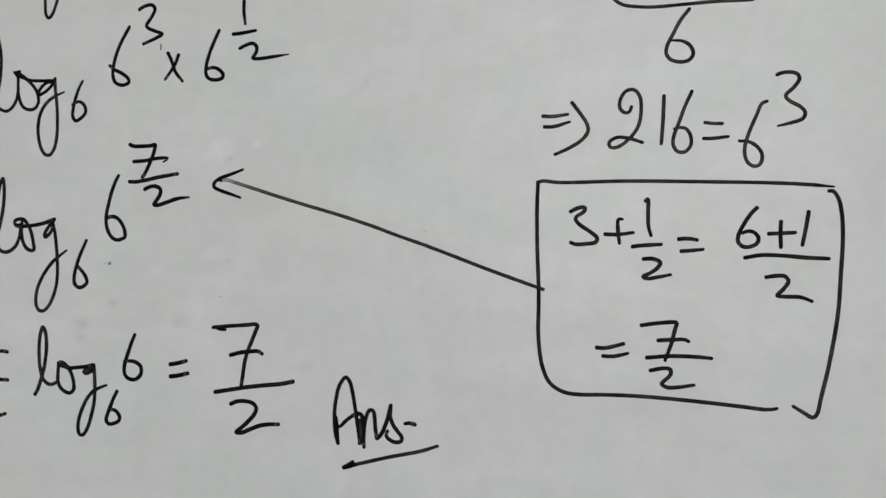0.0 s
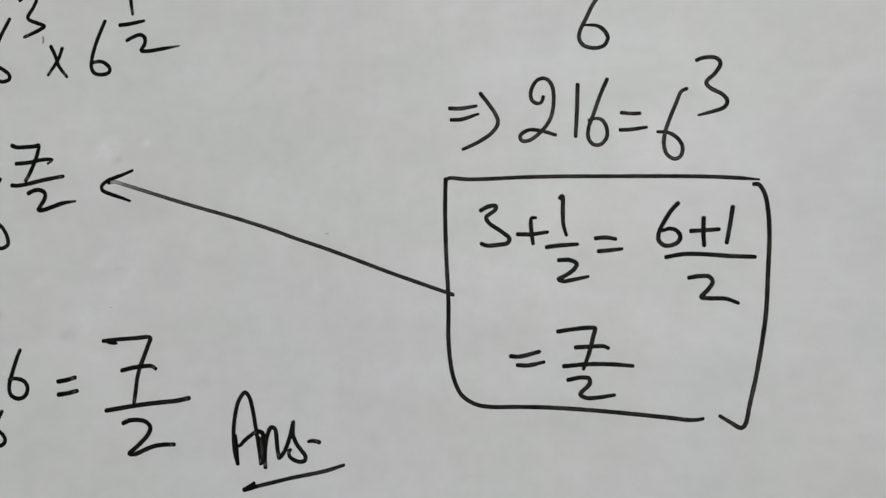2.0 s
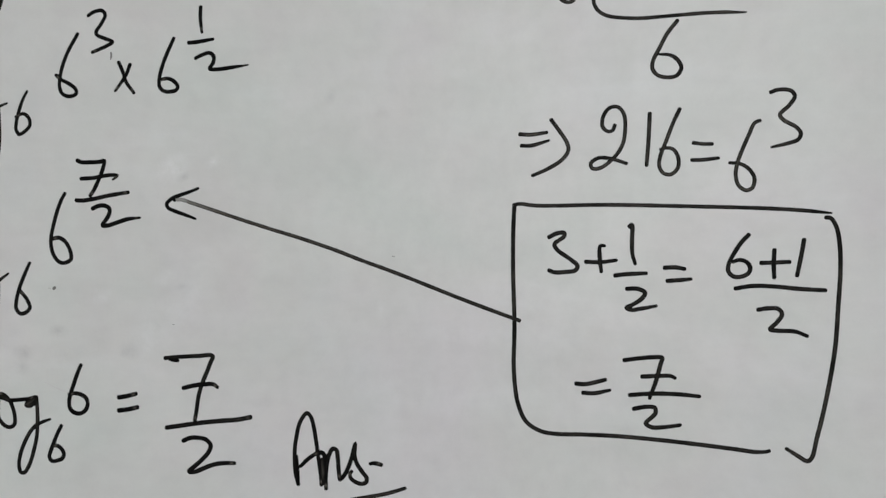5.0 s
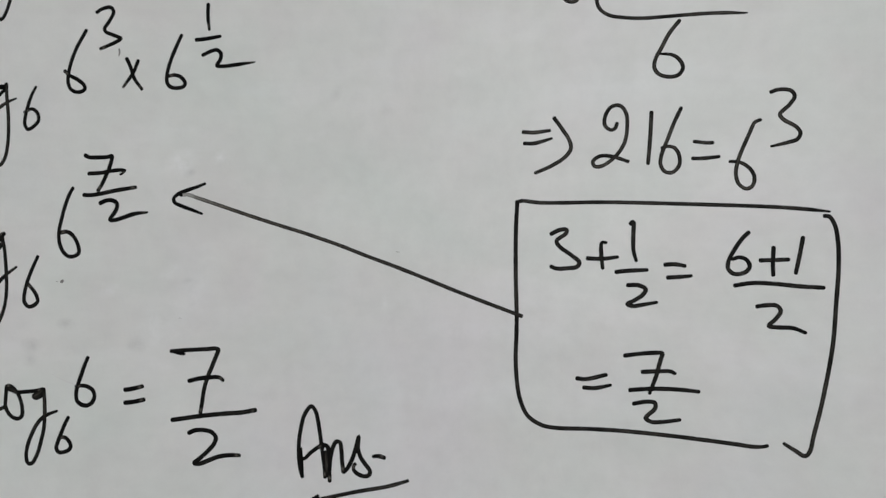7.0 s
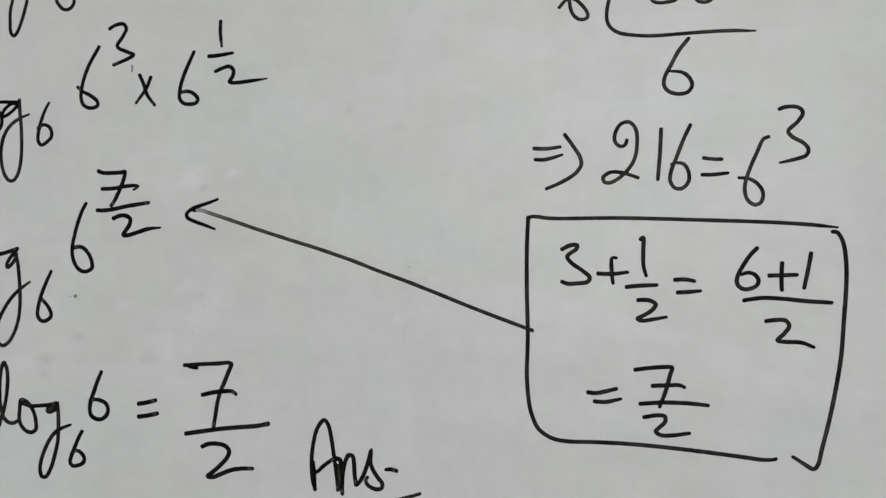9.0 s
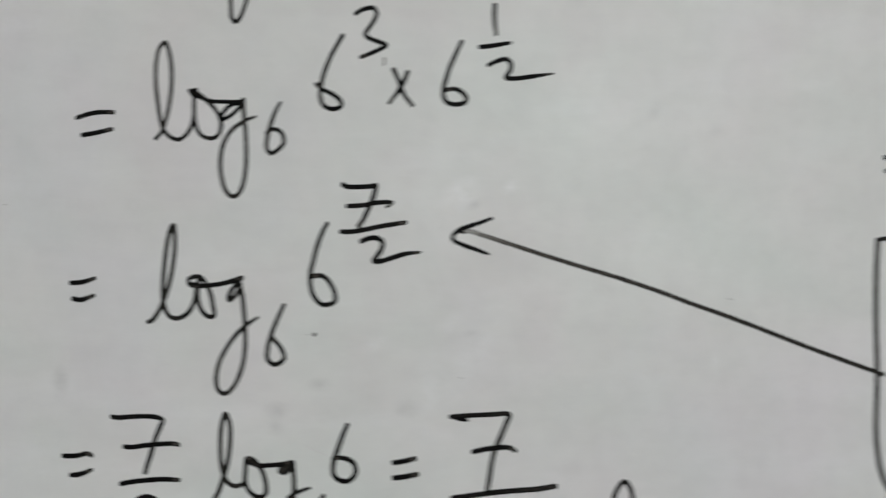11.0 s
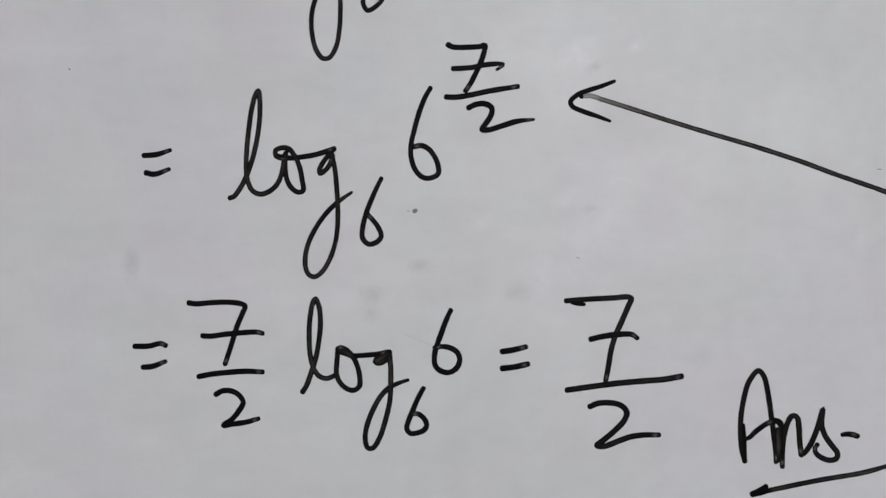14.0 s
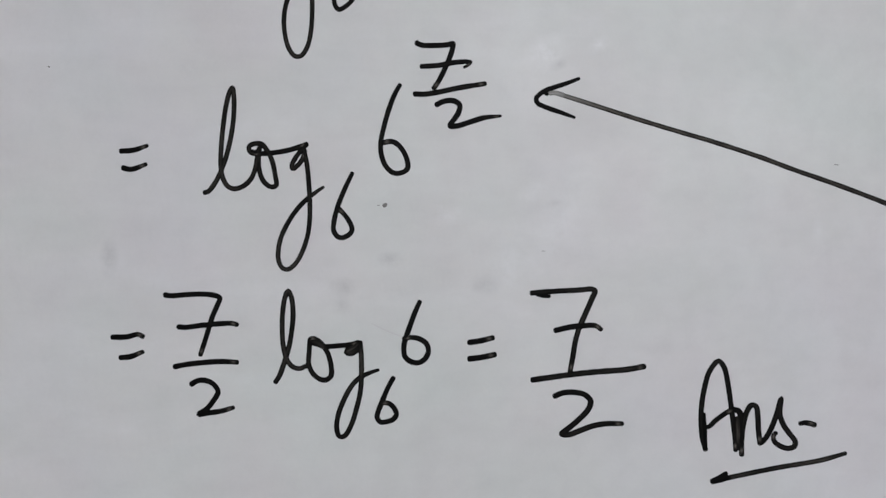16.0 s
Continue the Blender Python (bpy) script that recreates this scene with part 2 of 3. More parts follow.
for name, mat, half, y0, y1 in (("writing_surface", BOARD, (0.9, 0.6), 0.0, 0.003), ("backing_panel", CORE, (0.896, 0.596), 0.003, 0.03)):
    bm = bmesh.new()
    slab(bm, -half[0], half[0], y0, y1, -half[1], half[1])
    bmesh.ops.bevel(bm, geom=[e for e in bm.edges], offset=0.0012, segments=2, affect="EDGES")
    link_mesh(name, bm, mat, board)


# ---- handwriting: every mark is a line of marker ink drawn along a smooth curve ----
def glide(points, step=0.5):
    """A smooth line through the turning points of a pen stroke, in mm, sampled evenly."""
    p = [Vector(q) for q in points]
    p = [2 * p[0] - p[1]] + p + [2 * p[-1] - p[-2]]
    line = []
    for a, b, c, d in zip(p, p[1:], p[2:], p[3:]):
        t0, t1 = 0.0, max((b - a).length, 1e-3) ** 0.5
        t2 = t1 + max((c - b).length, 1e-3) ** 0.5
        t3 = t2 + max((d - c).length, 1e-3) ** 0.5
        n = max(2, round((c - b).length / step))
        for k in range(n):
            t = t1 + (t2 - t1) * k / n
            a1 = a * ((t1 - t) / (t1 - t0)) + b * ((t - t0) / (t1 - t0))
            a2 = b * ((t2 - t) / (t2 - t1)) + c * ((t - t1) / (t2 - t1))
            a3 = c * ((t3 - t) / (t3 - t2)) + d * ((t - t2) / (t3 - t2))
            b1 = a1 * ((t2 - t) / (t2 - t0)) + a2 * ((t - t0) / (t2 - t0))
            b2 = a2 * ((t3 - t) / (t3 - t1)) + a3 * ((t - t1) / (t3 - t1))
            line.append(b1 * ((t2 - t) / (t2 - t1)) + b2 * ((t - t1) / (t2 - t1)))
    return line + [p[-2]]


PROFILE = [(-1.0, 0.03), (-0.9, -0.05), (-0.5, -0.085), (0.0, -0.1), (0.5, -0.085), (0.9, -0.05), (1.0, 0.03)]


def pen(width, first, last, dryness, *points):
    return width, first, last, dryness, points


def writing(name, label, category, x, z, group=""):
    """A piece of writing or drawing on the board; its lower left corner stands x and z mm from the origin."""
    ob = tagged(new(name), label, category, group)
    ob.location = (x / 1000, 0, HUB + z / 1000)
    return ob


def stroke_mesh(name, label, ink, parent, x, z, n, stroke):
    """One line of ink in mm from the point (x, z): width, pressure at both ends, dryness (or at the start, and how bare at the end), turning points."""
    width, first, last, dryness, points = stroke
    bm = bmesh.new()
    uv = bm.loops.layers.uv.new("UVMap")
    dry = bm.verts.layers.float.new("dryness")
    line = glide(points)
    seed = (7.3 * x + 3.1 * n, 5.1 * z, 0.0)
    way = (line[0] - line[1]).normalized(), (line[-1] - line[-2]).normalized()
    r = width / 2
    caps = [k * r * 0.25 for k in (1, 2, 3, 3.7)]
    line = [line[0] + way[0] * c * first * 0.8 for c in reversed(caps)] + line + [line[-1] + way[1] * c * last * 0.8 for c in caps]
    far = [0.0]
    for a, b in zip(line, line[1:]):
        far.append(far[-1] + (b - a).length)
    total, rings, lift = far[-1], [], -0.02 * n
    for i, q in enumerate(line):
        d = line[min(i + 1, len(line) - 1)] - line[max(i - 1, 0)]
        side = Vector((-d.y, d.x)).normalized()
        s, e = far[i], total - far[i]
        run = min(0.45 * total, 7.0)
        press = 1.0 + (first - 1) * max(0, 1 - s / run) + (last - 1) * max(0, 1 - e / run)
        w = r * press * (1 + 0.07 * noise.noise((seed[0] + s * 0.35, seed[1], 0)))
        for k, c in enumerate((3.7, 3, 2, 1)):
            if i == k or i == len(line) - 1 - k:
                w *= math.sqrt(1 - min(0.93, c / 4) ** 2)
        # ink drawn back where the pen was lifted
        if isinstance(dryness, tuple):
            wear = dryness[0] + (1.0 - dryness[0]) * (s / total) ** 2 + dryness[1] * math.exp(-e / 20)
        else:
            lifted = 1.0 * math.exp(-(((e - 2.0) / 0.7) ** 2)) if 0.08 <= dryness <= 0.35 else 0.0
            patch = min(1.5, max(0.25, 0.85 + 1.3 * noise.noise((seed[0] + s * 0.09, seed[1] + 40, 3.0))))
            wear = min(1.2, dryness**1.5 * patch * min(1, 0.25 + s / 6) * min(1, 0.25 + e / 6) + lifted)
        ring = []
        for v, h in PROFILE:
            o = q + side * (v * w)
            vert = bm.verts.new((o.x / 1000, (h + lift * (h < 0)) / 1000, o.y / 1000))
            vert[dry] = wear
            ring.append(vert)
        rings.append(ring)
    for i, (a, b) in enumerate(zip(rings, rings[1:])):
        for j in range(len(PROFILE) - 1):
            f = bm.faces.new((a[j], b[j], b[j + 1], a[j + 1]))
            f.smooth = True
            v0, v1 = PROFILE[j][0], PROFILE[j + 1][0]
            for loop, (s, v) in zip(f.loops, ((far[i], v0), (far[i + 1], v0), (far[i + 1], v1), (far[i], v1))):
                loop[uv].uv = (s + seed[0] * 3, v)
    bm.faces.new(rings[0])
    bm.faces.new(list(reversed(rings[-1])))
    return link_mesh(name, bm, ink, parent, label)


def write(parent, name, label, x, z, strokes, kid="stroke"):
    """One character or mark at (x, z) mm from its parent's corner; further strokes hang under the first."""
    ink = FAINT if name.startswith("ink_") else GHOST if name.startswith("ghost_") else INK
    ob = stroke_mesh(name, label, ink, parent, x, z, 0, strokes[0])
    ob.location = (x / 1000, 0, z / 1000 + (0 if parent else HUB))
    if not parent:
        tagged(ob, category="ink mark")
    for n, more in enumerate(strokes[1:], 1):
        stroke_mesh(kid, "", ink, ob, x, z, n, more)
    return ob


# unfinished line above the equations
line = writing("equation", "black marker equation line above, only its lower loops showing", "handwriting", -223, 106, "equation lines")
write(line, "letter_g", "lower loop of a handwritten letter g", 2.5, 20.9, [
    pen(1.65, 1, 1, 0.35, (0.0, 0.0), (-0.9, -4.7), (-2.0, -9.3), (-2.1, -14.0), (-1.7, -19.1), (-0.3, -20.6), (1.3, -19.1), (3.4, -14.1), (5.0, -8.7), (6.0, -4.5), (6.5, -0.2)),
])
write(line, "digit_six", "lower bowl of a small handwritten six", 24.7, 24.0, [
    pen(1.65, 1, 0.8, 0.30, (0.0, 0.0), (-1.6, -4.5), (-2.4, -8.4), (-1.2, -10.7), (0.8, -12.5), (3.3, -12.6), (5.3, -10.9), (5.8, -8.6), (4.5, -6.3), (2.0, -5.3), (-1.2, -6.3)),
])

# first equation line
line = writing("equation", "black handwritten equation, log six of six cubed times root six", "handwriting", -282, 42, "equation lines")
write(line, "equals_sign", "handwritten equals sign", -0.1, 29.6, [
    pen(1.87, 1, 0.9, 0.10, (0.0, 0.0), (3.9, 1.2), (8.3, 2.0), (14.3, 1.9)),
    pen(1.87, 1, 0.9, 0.10, (2.1, -6.5), (7.4, -5.7), (13.7, -4.3)),
], "lower_stroke")
write(line, "letter_l", "tall looped handwritten letter l", 30.6, 21.5, [
    pen(1.66, 0.9, 0.9, 0.45, (0.0, 0.0), (2.1, 2.3), (3.8, 6.6), (5.3, 13.0), (6.2, 20.8), (5.8, 29.3), (3.7, 35.8), (1.5, 33.7), (0.2, 27.7), (0.1, 20.8), (0.9, 13.1), (2.1, 6.2), (3.8, 2.3), (6.5, 0.2), (9.1, -0.3), (11.7, 1.4), (13.7, 4.4), (14.6, 7.8), (14.8, 14.7)),
])
write(line, "letter_o", "open handwritten letter o", 45.5, 37.4, [
    pen(1.66, 1, 1, 0.30, (0.0, 0.0), (-0.1, -4.7), (0.3, -9.8), (2.1, -14.1), (5.2, -15.8), (8.2, -15.4), (9.9, -13.3), (10.2, -9.9), (8.6, -6.0), (6.0, -3.0), (2.5, 0.0), (0.3, 1.3), (-1.9, 1.9)),
    pen(2.04, 0.7, 0.9, 0.00, (0.9, 2.3), (-1.0, 1.3), (-0.1, 0.0)),
], "stroke")
write(line, "letter_g", "handwritten letter g with a long loop", 46.2, 37.3, [
    pen(1.61, 0.9, 1, 0.00, (0.0, 0.0), (5.3, -1.9), (11.4, -2.3), (17.9, -2.4)),
    pen(1.61, 0.9, 1, 0.00, (17.4, -2.9), (13.5, -3.4), (10.3, -6.4), (9.7, -8.8), (12.7, -7.7), (16.1, -4.8), (17.6, -2.9)),
    pen(1.71, 1, 0.5, 0.50, (17.9, -1.4), (18.1, -6.5), (18.8, -13.3), (19.1, -21.0), (18.8, -27.8), (17.6, -33.7), (15.4, -37.0), (13.2, -37.1), (11.1, -34.6), (9.6, -29.4), (9.3, -23.5), (10.6, -17.5), (13.6, -12.8), (18.3, -9.5), (22.6, -7.8)),
], "stroke")
write(line, "digit_six", "small subscript six", 78.1, 34.5, [
    pen(1.71, 0.7, 0.8, 0.20, (0.0, 0.0), (-1.9, -3.4), (-3.6, -8.0), (-4.9, -13.1), (-5.1, -16.5), (-3.6, -18.6), (-1.0, -17.4), (1.3, -14.8), (0.7, -11.4), (-1.9, -9.7), (-5.3, -11.1)),
])
write(line, "digit_six", "handwritten base digit six", 101.3, 58.7, [
    pen(1.77, 1, 0.9, 0.15, (0.0, 0.0), (-4.9, -8.6), (-7.6, -16.4), (-8.2, -22.4), (-6.9, -25.5), (-3.7, -26.8), (-0.5, -25.7), (-0.7, -23.9), (-3.7, -21.4), (-7.6, -19.4), (-9.8, -17.5)),
])
write(line, "digit_three", "small superscript three", 106.1, 66.4, [
    pen(1.71, 1, 0.9, 0.10, (0.0, 0.0), (2.6, 1.5), (6.4, 1.9), (7.7, 0.0), (6.1, -3.5), (3.6, -7.3), (4.2, -8.5), (7.6, -10.0), (11.1, -11.6), (8.9, -13.0), (5.1, -14.6), (1.9, -15.8)),
])
write(line, "times_sign", "handwritten multiplication cross", 120.0, 46.1, [
    pen(1.71, 1, 0.8, 0.10, (0.0, 0.0), (1.7, -3.5), (3.6, -8.7), (7.1, -13.3)),
    pen(1.71, 1, 0.7, 0.10, (5.2, -1.0), (3.2, -5.8), (-1.5, -12.3)),
], "cross_stroke")
write(line, "digit_six", "handwritten base digit six", 144.7, 55.7, [
    pen(1.77, 0.9, 0.9, 0.15, (0.0, 0.0), (-2.5, -5.3), (-4.7, -10.6), (-6.3, -16.5), (-6.3, -20.1), (-4.8, -22.0), (-1.9, -22.6), (1.2, -21.9), (1.8, -20.4), (0.3, -18.3), (-2.5, -17.0), (-5.7, -17.4)),
])
write(line, "digit_one", "short upright one above a fraction line", 156.5, 68.6, [
    pen(1.71, 1, 0.7, 0.10, (0.0, 0.0), (-0.1, -5.1), (0.6, -10.8)),
])
write(line, "fraction_bar", "short handwritten fraction line", 151.3, 53.6, [
    pen(1.82, 1, 0.7, 0.05, (0.0, 0.0), (3.4, 0.2), (10.8, 1.3)),
])
write(line, "digit_two", "small two with a long tail", 154.3, 47.0, [
    pen(1.77, 0.9, 0.35, 0.10, (0.0, 0.0), (2.8, 1.3), (6.2, 2.1), (8.0, 0.6), (7.8, -2.0), (6.3, -4.5), (9.0, -4.9), (15.8, -4.2), (23.1, -3.3)),
])

# second equation line
line = writing("equation", "black handwritten equation, log six of six to seven halves", "handwriting", -285, -31, "equation lines")
write(line, "equals_sign", "handwritten equals sign", 0.4, 40.4, [
    pen(1.97, 1, 0.7, 0.10, (0.0, 0.0), (4.4, 0.3), (9.5, 1.9)),
    pen(1.97, 1, 0.7, 0.10, (0.8, -5.9), (3.7, -6.4), (9.1, -4.6)),
], "lower_stroke")
write(line, "letter_l", "tall narrow handwritten letter l", 30.7, 26.1, [
    pen(1.85, 1, 1, 0.45, (0.0, 0.0), (1.4, 0.5), (3.3, 2.8), (5.6, 7.0), (7.9, 13.5), (9.5, 20.6), (10.3, 27.6), (10.2, 34.0), (9.7, 36.3), (8.7, 34.7), (7.4, 29.6), (6.5, 23.1), (5.9, 16.7), (5.7, 10.3), (6.3, 5.7), (8.0, 2.5), (10.6, 1.4), (13.6, 2.3), (16.2, 4.5), (17.8, 7.8), (18.6, 11.6), (19.0, 14.8)),
])
write(line, "letter_o", "small handwritten letter o with a curl", 50.1, 41.6, [
    pen(1.85, 1, 1, 0.35, (0.0, 0.0), (-0.3, -4.5), (0.4, -9.0), (2.0, -11.9), (4.3, -13.3), (6.0, -12.8), (5.6, -9.0), (4.6, -4.5), (2.9, -1.0), (0.9, 1.3), (-1.4, 1.6), (-3.6, 0.6), (-3.3, -1.2), (-1.3, -1.9), (0.6, -1.8)),
])
write(line, "letter_g", "handwritten letter g with a long loop", 47.5, 40.3, [
    pen(1.91, 1, 1, 0.15, (0.0, 0.0), (3.2, -0.5), (7.8, -0.2), (13.0, 0.7), (16.9, 1.9), (19.2, 2.7)),
    pen(1.80, 1, 1, 0.30, (18.9, 2.3), (16.9, 0.1), (15.0, -2.5), (14.1, -4.7), (14.4, -5.7), (16.3, -4.4), (17.9, -2.1), (18.6, 0.4)),
    pen(1.74, 1, 0.6, 0.50, (18.1, 1.4), (19.2, -3.1), (19.8, -7.6), (20.2, -12.0), (20.5, -17.1), (20.5, -22.9), (19.8, -28.7), (17.9, -34.5), (15.4, -38.7), (12.8, -40.5), (10.8, -39.8), (9.6, -37.2), (9.6, -33.3), (10.7, -28.8), (13.3, -23.6), (16.5, -19.1), (19.7, -15.9), (22.3, -13.9), (25.2, -11.9)),
], "stroke")
write(line, "digit_six", "small subscript six", 82.7, 33.2, [
    pen(1.85, 0.8, 0.9, 0.20, (0.0, 0.0), (-2.5, -5.3), (-5.0, -11.7), (-6.2, -16.8), (-6.2, -20.0), (-4.2, -22.1), (-1.7, -21.6), (0.1, -19.6), (-1.1, -16.1), (-4.6, -12.1)),
])
write(line, "digit_six", "handwritten base digit six", 98.8, 63.2, [
    pen(1.85, 0.9, 1, 0.20, (0.0, 0.0), (-1.7, -3.0), (-3.8, -8.6), (-5.3, -14.2), (-6.3, -19.1), (-6.1, -23.5), (-4.5, -27.5), (-2.0, -29.7), (0.6, -29.8), (2.9, -28.4), (2.9, -25.9), (1.7, -22.8), (-0.5, -20.1), (-2.7, -19.1), (-5.5, -19.5)),
])
write(line, "digit_seven", "crossed seven above a fraction line", 104.4, 77.4, [
    pen(1.91, 1, 0.9, 0.20, (0.0, 0.0), (1.8, -0.8), (6.2, -0.9), (10.5, -0.7), (12.3, -0.3), (12.3, -1.1), (11.5, -4.3), (10.0, -8.0), (7.6, -12.9), (6.0, -15.3)),
    pen(1.85, 1, 0.5, 0.15, (1.8, -7.9), (7.5, -7.6), (12.4, -6.7), (17.4, -6.4), (18.4, -6.6), (17.4, -7.6), (16.2, -8.3)),
], "cross_stroke")
write(line, "fraction_bar", "slanting handwritten fraction line", 104.0, 60.2, [
    pen(1.91, 1, 0.85, 0.20, (0.0, 0.0), (3.1, -0.1), (8.0, 0.6), (14.2, 1.9), (20.4, 2.9), (23.7, 3.4)),
])
write(line, "digit_two", "small two with a long tail", 111.5, 56.6, [
    pen(1.97, 1, 0.5, 0.10, (0.0, 0.0), (2.4, 1.1), (5.5, 1.3), (7.7, -0.1), (7.4, -2.6), (5.9, -5.0), (4.6, -7.1), (6.9, -7.2), (11.2, -5.9), (16.1, -4.4), (21.6, -3.8)),
])

# third equation line
line = writing("equation", "black handwritten equation ending in seven halves", "handwriting", -288, -89, "equation lines")
write(line, "equals_sign", "handwritten equals sign", 0.3, 32.7, [
    pen(2.02, 1, 0.9, 0.10, (0.0, 0.0), (5.2, 0.2), (9.4, 1.2), (11.2, 0.5)),
    pen(2.02, 1, 0.7, 0.10, (3.0, -7.2), (6.5, -6.8), (11.2, -4.9)),
], "lower_stroke")
write(line, "digit_seven", "crossed seven above a fraction line", 19.5, 48.1, [
    pen(1.96, 1, 0.9, 0.15, (0.0, 0.0), (2.3, -0.3), (7.5, 0.2), (13.5, 0.5), (17.7, 0.2), (19.8, -0.7), (19.0, -3.0), (17.1, -7.5), (14.9, -14.6), (12.9, -20.8)),
    pen(1.96, 1, 0.9, 0.10, (4.9, -11.2), (7.6, -11.3), (12.9, -10.5), (18.1, -9.9), (24.0, -9.5), (26.0, -9.9)),
], "cross_stroke")
write(line, "fraction_bar", "handwritten fraction line", 23.1, 22.8, [
    pen(2.02, 1, 0.9, 0.10, (0.0, 0.0), (4.1, 0.9), (10.0, 1.7), (16.6, 2.3), (22.5, 2.2)),
])
write(line, "digit_two", "handwritten two below a fraction line", 29.2, 16.8, [
    pen(2.02, 1, 0.8, 0.10, (0.0, 0.0), (2.3, 1.3), (5.3, 1.4), (8.2, 0.0), (9.6, -2.5), (8.3, -5.1), (5.7, -8.4), (2.7, -10.6), (6.0, -10.0), (10.6, -9.2), (15.1, -7.8)),
])
write(line, "letter_l", "tall narrow handwritten letter l", 59.4, 18.5, [
    pen(1.90, 1, 0.9, 0.40, (0.0, 0.0), (1.3, 2.1), (3.0, 6.8), (4.6, 12.2), (5.6, 18.2), (6.0, 24.2), (5.4, 29.5), (4.2, 31.8), (3.1, 29.5), (2.3, 24.1), (2.2, 18.1), (2.6, 12.8), (4.0, 7.8), (6.0, 5.5), (8.4, 4.9), (11.5, 6.2)),
])
write(line, "letter_o", "handwritten letter o", 71.5, 33.7, [
    pen(1.90, 1, 1, 0.30, (0.0, 0.0), (-0.3, -4.2), (-0.4, -8.8), (1.0, -11.8), (3.4, -13.7), (5.7, -14.0), (7.4, -12.6), (7.5, -9.3), (6.6, -5.6), (5.3, -3.0), (2.9, -0.4), (0.7, 0.3), (-0.1, -0.5)),
    pen(2.54, 0.8, 0.7, 0.50, (0.9, -0.8), (2.6, -1.3), (4.7, -2.4)),
], "stroke")
write(line, "letter_g", "handwritten letter g with a filled bowl", 72.7, 32.2, [
    pen(1.90, 0.8, 1, 0.10, (0.0, 0.0), (4.1, -0.8), (8.7, -0.5), (13.4, 0.1), (15.7, 0.8)),
    pen(2.64, 0.8, 1, 0.50, (15.7, 0.5), (13.8, -1.1), (11.8, -2.5), (13.1, -2.8), (15.4, -1.5)),
    pen(1.85, 1, 0.6, 0.40, (16.3, 0.9), (16.8, -4.2), (16.9, -10.8), (16.6, -16.1), (15.3, -22.1), (13.4, -28.2), (11.1, -31.9), (9.4, -32.0), (8.4, -29.0), (9.0, -24.3), (11.0, -18.9), (13.6, -14.2), (16.2, -11.5), (19.5, -9.7), (22.8, -8.5)),
], "stroke")
write(line, "digit_six", "small subscript six", 100.7, 21.1, [
    pen(1.90, 0.9, 0.9, 0.15, (0.0, 0.0), (-1.8, -3.4), (-3.7, -8.1), (-5.0, -11.4), (-5.5, -13.8), (-4.3, -15.4), (-2.3, -15.3), (0.3, -14.2), (1.2, -12.5), (0.3, -10.3), (-1.7, -8.8), (-4.1, -8.9)),
])
write(line, "digit_six", "handwritten digit six", 109.5, 47.5, [
    pen(1.96, 0.9, 0.8, 0.15, (0.0, 0.0), (-1.4, -3.2), (-3.3, -8.5), (-4.6, -12.4), (-5.3, -15.8), (-4.8, -19.0), (-2.8, -20.6), (-0.2, -20.9), (2.1, -19.5), (3.2, -16.8), (2.4, -14.2), (0.0, -12.7), (-2.6, -12.3), (-5.4, -12.8)),
])
write(line, "equals_sign", "handwritten equals sign", 126.7, 34.0, [
    pen(2.07, 1, 0.9, 0.10, (0.0, 0.0), (3.5, 0.6), (7.9, 1.8)),
    pen(2.07, 1, 0.9, 0.10, (0.1, -5.6), (4.2, -5.0), (8.7, -3.9)),
], "lower_stroke")
write(line, "digit_seven", "large crossed seven above a fraction line", 147.5, 51.3, [
    pen(1.90, 1, 0.9, 0.30, (0.0, 0.0), (4.9, 0.5), (9.8, 0.9), (15.8, 1.3), (20.0, 1.7), (21.1, 1.2), (20.1, -1.5), (18.1, -6.5), (16.3, -10.8), (14.9, -15.8), (14.1, -21.4), (13.3, -26.1)),
    pen(1.61, 0.8, 0.7, 0.00, (1.9, -0.5), (4.3, -0.9), (6.0, -1.0)),
    pen(1.96, 1, 0.8, 0.10, (8.2, -12.5), (12.4, -11.4), (17.2, -10.7), (21.5, -10.6), (23.3, -11.8)),
], "cross_stroke")
write(line, "fraction_bar", "long handwritten fraction line", 148.3, 21.8, [
    pen(2.07, 1, 1, 0.30, (0.0, 0.0), (6.4, 1.1), (15.5, 2.6), (24.6, 3.7), (31.2, 4.4), (36.9, 5.6)),
])
write(line, "digit_two", "large handwritten two with a long tail", 155.8, 16.5, [
    pen(2.02, 1, 0.85, 0.20, (0.0, 0.0), (2.7, 1.2), (6.3, 1.5), (10.0, 0.8), (12.0, -1.3), (11.3, -4.1), (8.3, -7.6), (4.8, -10.8), (2.5, -12.8), (4.8, -13.0), (9.0, -11.3), (13.2, -9.6), (17.5, -8.8), (22.6, -8.6)),
])

# answer word
line = writing("answer_word", "abbreviated word Ans in black marker, underlined", "handwriting", -84, -100)
write(line, "letter_a", "handwritten capital letter A", 1.9, 11.2, [
    pen(1.83, 1, 0.9, 0.20, (0.0, 0.0), (-1.1, 4.0), (-1.6, 8.9), (-1.6, 14.4), (-0.9, 19.9), (0.7, 26.1), (3.6, 29.7), (5.4, 27.7), (6.7, 22.6), (7.9, 15.3), (8.8, 9.2), (9.5, 4.4), (9.8, 0.1)),
    pen(1.61, 0.5, 1, 0.00, (-0.6, 12.0), (-0.4, 7.1), (-0.1, 0.3)),
    pen(1.78, 0.8, 1, 0.15, (-0.5, 7.4), (1.0, 7.7), (3.2, 9.9), (6.1, 12.2), (8.5, 13.7)),
], "stroke")
